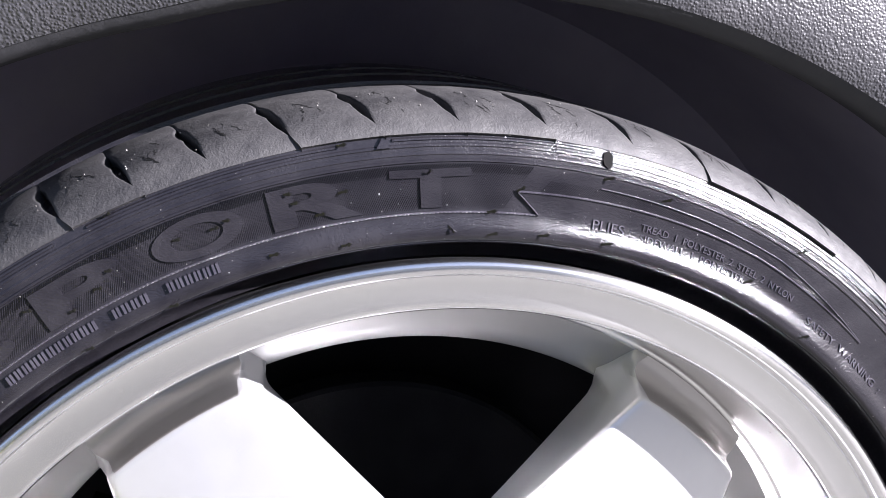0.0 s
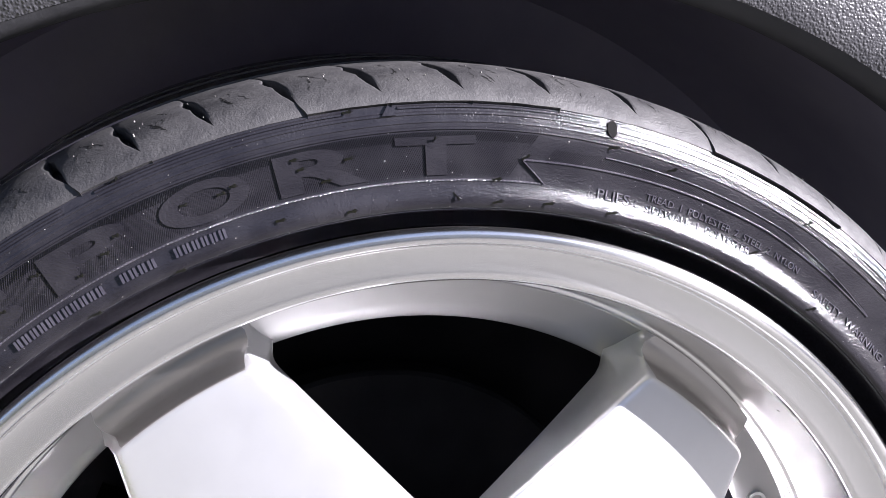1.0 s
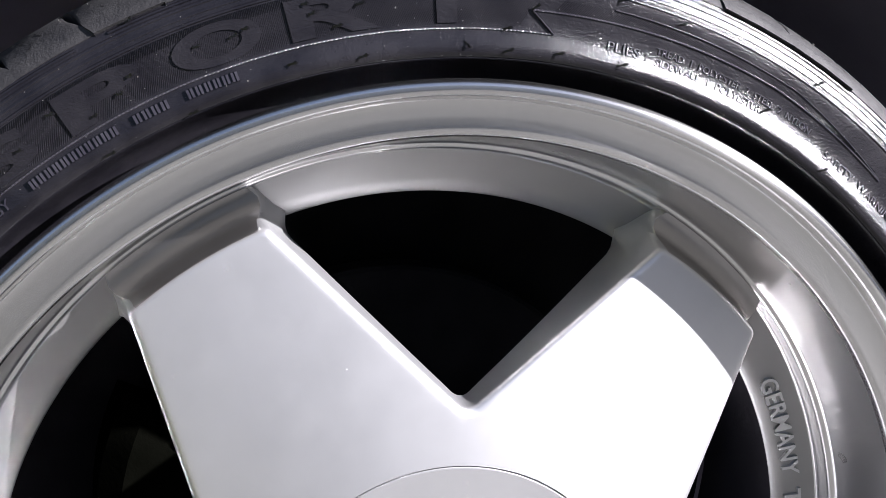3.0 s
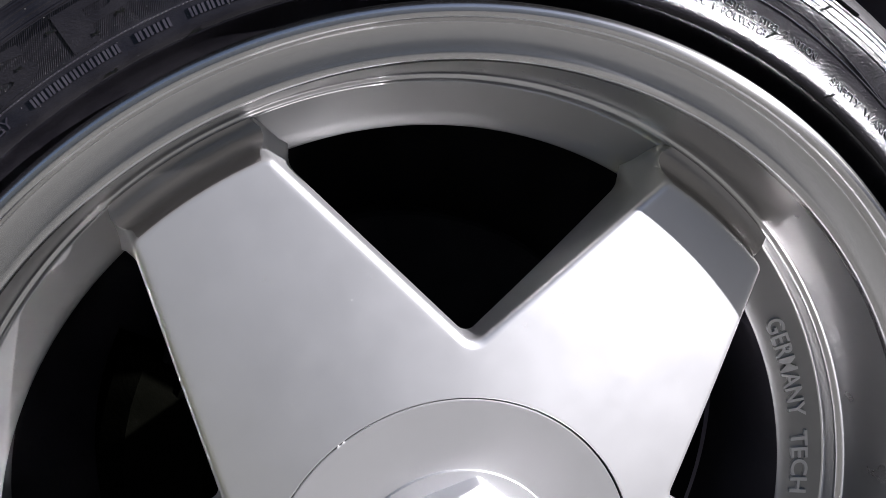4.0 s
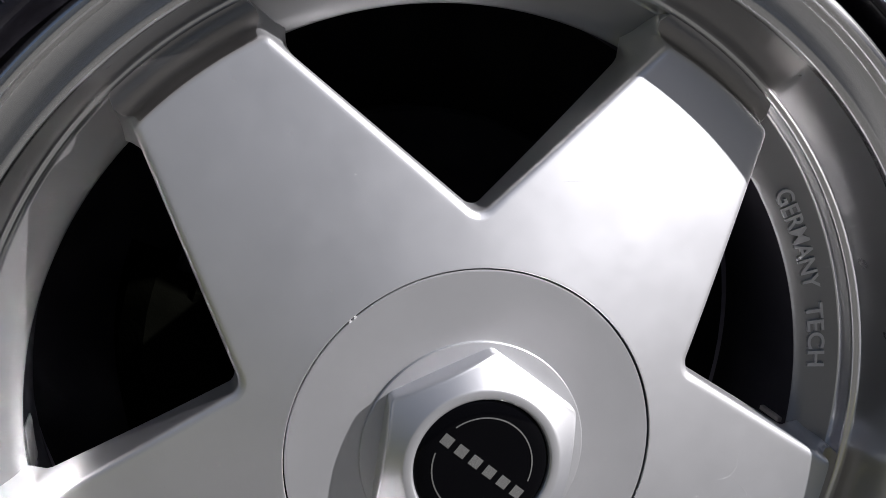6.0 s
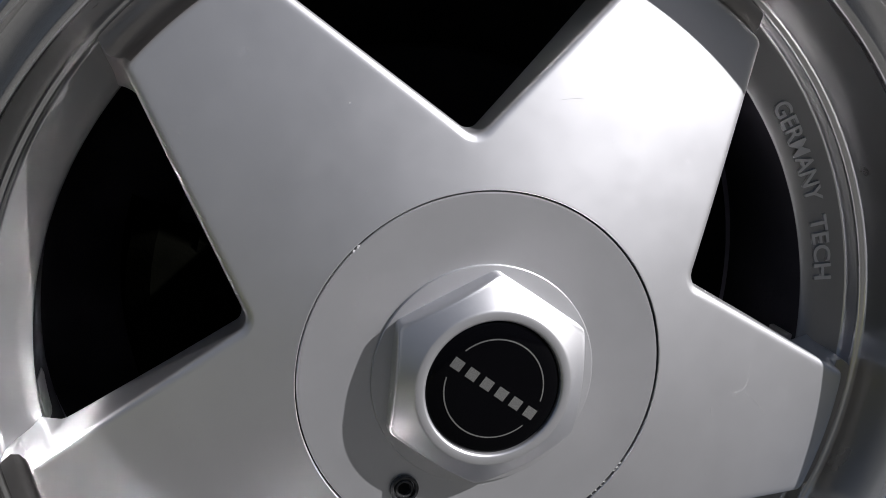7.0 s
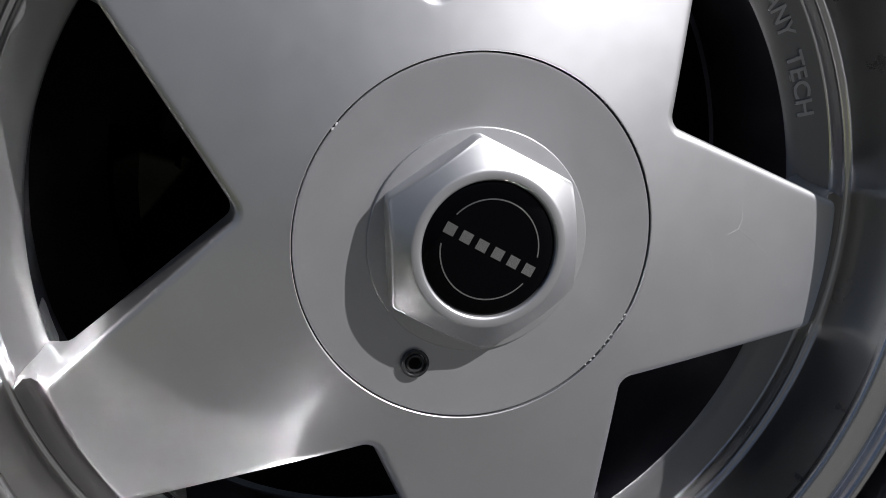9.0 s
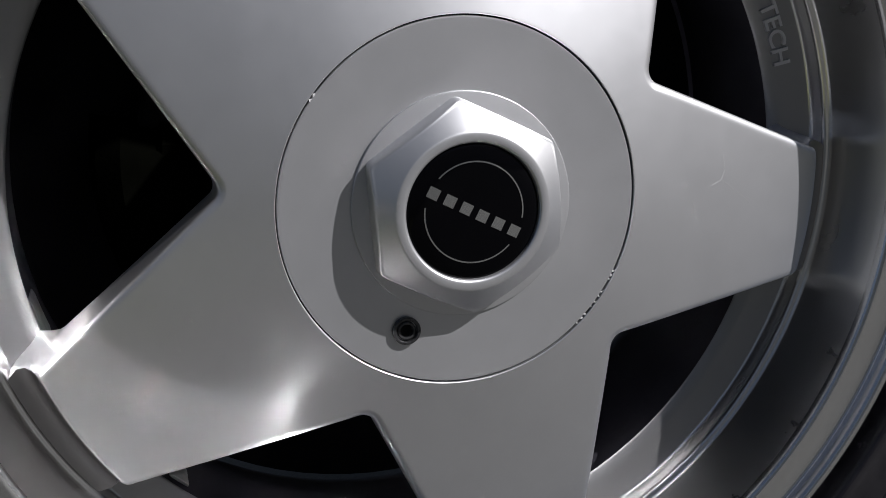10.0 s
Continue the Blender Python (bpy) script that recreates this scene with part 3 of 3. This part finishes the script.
def build_spokes():
    levels = spoke_levels()
    levels = [h + [(Vector((p.x, -p.y)), y, Vector((n.x, -n.y)), e) for p, y, n, e in reversed(h[:-1])] for h in levels]
    bm = bmesh.new()
    cols = []
    last = 4.0
    for i, (p, c, n, e) in enumerate(levels[0]):
        edge = p - n * 0.0006
        ang = last = min(last - 0.0002, math.atan2(edge.y, edge.x))
        top = edge.length
        col = [(0.0789, ang, face_y(0.0789) + 0.0035), (0.0789, ang, face_y(0.0789) + 0.0004), (0.0792, ang, face_y(0.0793))]
        for t in (0, 0.01, 0.12, 0.25, 0.4, 0.55, 0.7, 0.85, 0.93, 0.97, 1):
            r = 0.0797 + (top - 0.0797) * t
            col.append((r, ang, face_y(r) + 0.00005 * max(0, (t - 0.93) / 0.07) ** 2))
        for level in levels[1:]:
            q, y = level[i][0], level[i][1]
            col.append((q.length, math.atan2(q.y, q.x), y))
        cols.append([bm.verts.new(polar(r, math.degrees(a), y)) for r, a, y in col])
    skin(bm, cols)
    # a fine bead where the side meets the ring behind; its bright metal imitates a highlight
    bead = set()
    for half in (levels, [list(reversed(h)) for h in levels]):
        line = []
        for i in range(6, 46):
            for a, b in zip(half, half[1:]):
                (p, y, _, _), (q, z, _, _) = a[i], b[i]
                if p.length > 0.1822 and y < seat_y(p.length) <= z:
                    t = (seat_y(p.length) - y) / (z - y)
                    line.append((p.lerp(q, t), y + (z - y) * t))
                    break
        rows = []
        for (p, y), (q, z) in zip(line, line[1:]):
            axis = Vector((-(q - p).y, z - y, (q - p).x)).normalized()
            across = axis.cross(Vector((0, 1, 0))).normalized()
            over = across.cross(axis)
            at = polar(p.length, math.degrees(math.atan2(p.y, p.x)), y - 0.0006)
            rows.append([bm.verts.new(at + (across * math.cos(k * 1.0472) + over * math.sin(k * 1.0472)) * 0.0012) for k in range(6)])
        skin(bm, rows, True)
        bead.update(v for row in rows for v in row)
    ends = [set(c[15:]) for c, level in zip(cols, levels[0]) if level[3] >= 0.99]
    ends = set().union(*ends)
    for f in bm.faces:
        f.material_index = 2 if f.verts[0] in bead else 1 if all(v in ends for v in f.verts) else 0
    mesh = finish(bm, SILVER, True, 30)
    mesh.materials.append(TURNED)
    mesh.materials.append(MACHINED)
    for k in range(5):
        ob = part("spoke", mesh, SILVER, rim, "broad flat tapering silver painted spoke")
        ob.rotation_euler = (0, -radians(29.5 - 72 * k), 0)


build_spokes()

# ---- centre cap ----
cap = part("centre_cap", lathe([(0.0782, 0.000), (0.0782, -0.0036), (0.0779, -0.0040), (0.0774, -0.00405), (0.0768, -0.00402), (0.0600, -0.0038), (0.0492, -0.00362), (0.0484, -0.0036), (0.0481, -0.0036), (0.0480, -0.0047), (0.0478, -0.0050), (0.0474, -0.0051), (0.0300, -0.0051)], 200),
           SILVER, wheel, "round silver centre cap with a hexagonal boss")


def build_cap():
    bm = bmesh.new()
    n = 180
    def hexr(a, rc, soft):
        b = (a + 30) % 60 - 30
        flat = rc * math.cos(radians(30)) / math.cos(radians(30 - abs(b)))
        return min(flat, rc - soft)
    rows = []
    def cone(r):
        return float(np.interp(r, [0.0283, 0.0287, 0.0292, 0.0298, 0.0322, 0.0330, 0.0336, 0.0344, 0.0470], [-0.0184, -0.0197, -0.0202, -0.0204, -0.0204, -0.0202, -0.0198, -0.0192, -0.0103]))
    inner = (0.0344, 0.0340, 0.0336, 0.0333, 0.0330, 0.0326, 0.0322, 0.0310, 0.0298, 0.0295, 0.0292, 0.0289, 0.0287, 0.0285, 0.0283)
    for k in range(12 + len(inner)):
        row = []
        for i in range(n):
            a = 360 * i / n
            edge = hexr(a, 0.0451, 0.0005)
            if k < 4:
                r = edge + (0.0013, 0.0011, 0.0007, 0.0003)[k]
                y = (-0.0030, cone(edge) + 0.0020, cone(edge) + 0.0007, cone(edge) + 0.0001)[k]
            else:
                r = edge + (inner[0] - edge) * (k - 4) / 8 if k < 12 else inner[k - 12]
                y = cone(r)
            row.append(bm.verts.new(polar(r, a - 13.7, y)))
        rows.append(row)
    skin(bm, rows, True)
    part("hex_boss", bm, SILVER, cap, "raised silver hexagonal boss", sharp=48)
    badge = part("badge", lathe([(0.0283, -0.0175), (0.0281, -0.0186), (0.0270, -0.0193), (0.0200, -0.0198), (0.0100, -0.0200), (0.00001, -0.0201)], 120), GLOSS_BLACK, cap, "glossy black domed badge with silver trim")
    def badge_y(r):
        return float(np.interp(r, [0, 0.01, 0.02, 0.027], [-0.0201, -0.0200, -0.0198, -0.0193]))
    for a0, a1 in ((27, -118), (63, 208)):
        bm = bmesh.new()
        k = 48
        rows = []
        for i in range(k + 1):
            a = a0 + (a1 - a0) * i / k
            rows.append([bm.verts.new(polar(r, a, badge_y(r) - z)) for r, z in ((0.0206, -0.0002), (0.0207, 0.0002), (0.0213, 0.0002), (0.0214, -0.0002))])
        skin(bm, rows)
        part("trim_arc", bm, EMBLEM_SILVER, badge, "thin silver arc")
    d = Vector((0.70, 0, -0.714)).normalized()
    u = Vector((0.714, 0, 0.70)).normalized()
    for i in range(6):
        c = d * (-0.0232 + 0.0464 * (i + 0.5) / 6)
        bm = bmesh.new()
        w, h = 0.0026, 0.0025
        rows = []
        for s in (-1, -0.94, 0.94, 1):
            row = []
            for t in (-1, -0.94, 0.94, 1):
                p = c + d * (w * s) + u * (h * t)
                lift = 0.00018 if abs(s) < 1 and abs(t) < 1 else -0.0003
                row.append(bm.verts.new((p.x, badge_y(math.hypot(p.x, p.z)) - lift, p.z)))
            rows.append(row)
        skin(bm, rows)
        part("silver_bar", bm, EMBLEM_SILVER, badge, "small silver bar")
    screw = part("screw", lathe([(0.0061, -0.0030), (0.0061, -0.0057), (0.0058, -0.0061), (0.0050, -0.0061), (0.0047, -0.0057), (0.0044, -0.0030), (0.0042, -0.0030), (0.0041, -0.0050), (0.0036, -0.0054), (0.0030, -0.0053), (0.0028, -0.0046), (0.0027, -0.0040), (0.00001, -0.0040)], 36),
                 BOLT, cap, "blackened socket screw in a sleeve", sharp=30)
    screw.location = polar(0.0587, 136.1, 0.0)
    part("socket", lathe([(0.0027, -0.0043), (0.0022, -0.0042), (0.00001, -0.0042)], 6), SLIT, screw, "dark hexagon socket")


build_cap()


def build_wear():
    rng = random.Random(5)
    for a, n in ((36, 2), (-134, 3), (-142, 4), (-151, 3)):
        for k in range(n):
            bm = bmesh.new()
            a0 = a - k * rng.uniform(1.4, 2.2)
            w = rng.uniform(0.4, 1.2)
            rows = []
            for t in (0, 0.25, 0.5, 0.75, 1):
                q = 0.00012 + 0.00022 * math.sin(math.pi * t) * rng.uniform(0.6, 1.2)
                rows.append([bm.verts.new(polar(r, a0 - w * t, y)) for r, y in ((0.0781 - q, -0.00412), (0.0782 + 0.0002 * math.sin(math.pi * t), -0.00418), (0.0782 + 0.0005 * math.sin(math.pi * t), -0.00415), (0.0782 + 0.0006 * math.sin(math.pi * t), -0.0034))])
            skin(bm, rows)
            part("paint_chip", bm, CHIP, cap)
    for path in (((0.129, -102.0), (0.130, -105.5), (0.128, -107.5), (0.122, -108.5)), ((0.128, -107.5), (0.137, -110.0), (0.146, -112.5)), ((0.112, -112.0), (0.116, -116.0)),
                 ((0.118, -24.0), (0.122, -29.0)), ((0.150, -37.0), (0.141, -36.0))):
        bm = bmesh.new()
        rows = []
        for (r0, a0), (r1, a1) in zip(path, path[1:]):
            for t in (0, 0.25, 0.5, 0.75, 1):
                r, a = r0 + (r1 - r0) * t, a0 + (a1 - a0) * t
                w = 0.00009
                d = (polar(r1, a1, 0) - polar(r0, a0, 0)).normalized()
                side = Vector((d.z, 0, -d.x))
                rows.append([bm.verts.new(polar(r, a, face_y(r) - 0.00006) + side * q * w) for q in (-1, 1)])
        skin(bm, rows)
        part("scratch", bm, SCRATCH, rim)


build_wear()

# ---- brake behind the wheel ----
disc = thing("brake_disc", "brake disc behind the spokes, coloured near-black for shade", "brake disc", (0, 0, AXLE))
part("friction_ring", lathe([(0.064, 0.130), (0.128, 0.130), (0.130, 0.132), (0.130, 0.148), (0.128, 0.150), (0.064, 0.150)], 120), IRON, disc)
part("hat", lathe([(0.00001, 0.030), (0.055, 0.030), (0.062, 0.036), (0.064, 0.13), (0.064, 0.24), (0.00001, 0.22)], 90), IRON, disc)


# added dark sheet, no known part; it blacks out the view through the windows
part("dark_backing", lathe([(0.064, 0.176), (0.150, 0.176), (0.190, 0.170), (0.200, 0.166), (0.200, 0.168), (0.190, 0.172), (0.150, 0.178), (0.064, 0.178)], 90), IRON, disc)


def curved_block(a0, a1, step, section):
    """A block bent round the axle, its ends drawn in a little."""
    bm = bmesh.new()
    n = round((a1 - a0) / step)
    rows = []
    for i in range(n + 1):
        e = 0.004 if i in (0, n) else 0
        rows.append([bm.verts.new(polar(r, a0 + (a1 - a0) * i / n, y + e * (y < 0.15))) for r, y in section])
    skin(bm, rows, True)
    bm.faces.new(rows[0])
    bm.faces.new(rows[-1])
    return bm


def build_caliper():
    caliper = thing("brake_caliper", "brake caliper over the disc, coloured black for shade", "brake caliper", (0, 0, AXLE))
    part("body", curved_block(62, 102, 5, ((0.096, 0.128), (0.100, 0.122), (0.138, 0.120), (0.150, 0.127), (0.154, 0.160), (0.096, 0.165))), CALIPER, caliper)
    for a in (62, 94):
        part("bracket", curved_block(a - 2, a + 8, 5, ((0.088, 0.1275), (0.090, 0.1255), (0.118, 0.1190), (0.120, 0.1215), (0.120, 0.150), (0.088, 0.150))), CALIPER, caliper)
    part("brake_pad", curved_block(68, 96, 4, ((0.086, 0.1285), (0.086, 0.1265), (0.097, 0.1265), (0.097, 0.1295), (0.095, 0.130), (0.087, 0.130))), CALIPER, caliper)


build_caliper()

# ---- fender, flare and liner ----
ARCH = Vector((0.0030, 0, AXLE - 0.0345))


def on_arch(r, a, y):
    """A point of the arch; behind the wheel's top the body turns inwards."""
    p = polar(r + 0.0005 * max(0, min(a, 30) - 14), a, y)
    d = max(0.0, -p.x - 0.04)
    p.y += 0.24 * d * d / (d + 0.03)
    return p


def build_fender():
    fender = thing("car_fender", "dark grey grained plastic wheel-arch fender", "car fender", ARCH)
    prof = [(0.3672, -0.0016), (0.3710, -0.0030), (0.3780, -0.0042), (0.3930, -0.0048), (0.4180, -0.0030), (0.4480, 0.002), (0.4980, 0.016), (0.5980, 0.04), (0.7180, 0.06), (0.8380, 0.09)]
    bm = bmesh.new()
    rows = []
    for i in range(101):
        a = -104 + 208 * i / 100
        rows.append([bm.verts.new(on_arch(r, a, y)) for r, y in prof])
    skin(bm, rows)
    part("panel", bm, PLASTIC, fender)
    prof = [(0.3674, -0.0015), (0.3648, 0.0000), (0.3626, 0.0022), (0.3613, 0.0052), (0.3612, 0.0100), (0.3630, 0.020), (0.3760, 0.024)]
    bm = bmesh.new()
    rows = []
    for i in range(101):
        a = -104 + 208 * i / 100
        rows.append([bm.verts.new(on_arch(r, a, y)) for r, y in prof])
    skin(bm, rows)
    part("rolled_edge", bm, PLASTIC_EDGE, fender, "smooth dark rolled edge")
    liner = thing("wheel_arch_liner", "black moulded wheel-arch liner behind the tyre", "arch liner", ARCH)
    for name, prof in (("arch_shell", [(0.3760, 0.024), (0.3820, 0.04), (0.3840, 0.07), (0.3820, 0.22), (0.3680, 0.26)]), ("back_wall", [(0.3680, 0.26), (0.3280, 0.28), (0.00001, 0.28)])):
        bm = bmesh.new()
        rows = []
        for i in range(121):
            a = -120 + 240 * i / 120
            rows.append([bm.verts.new(polar(r, a, y)) for r, y in prof])
        skin(bm, rows)
        part(name, bm, LINER, liner)


build_fender()
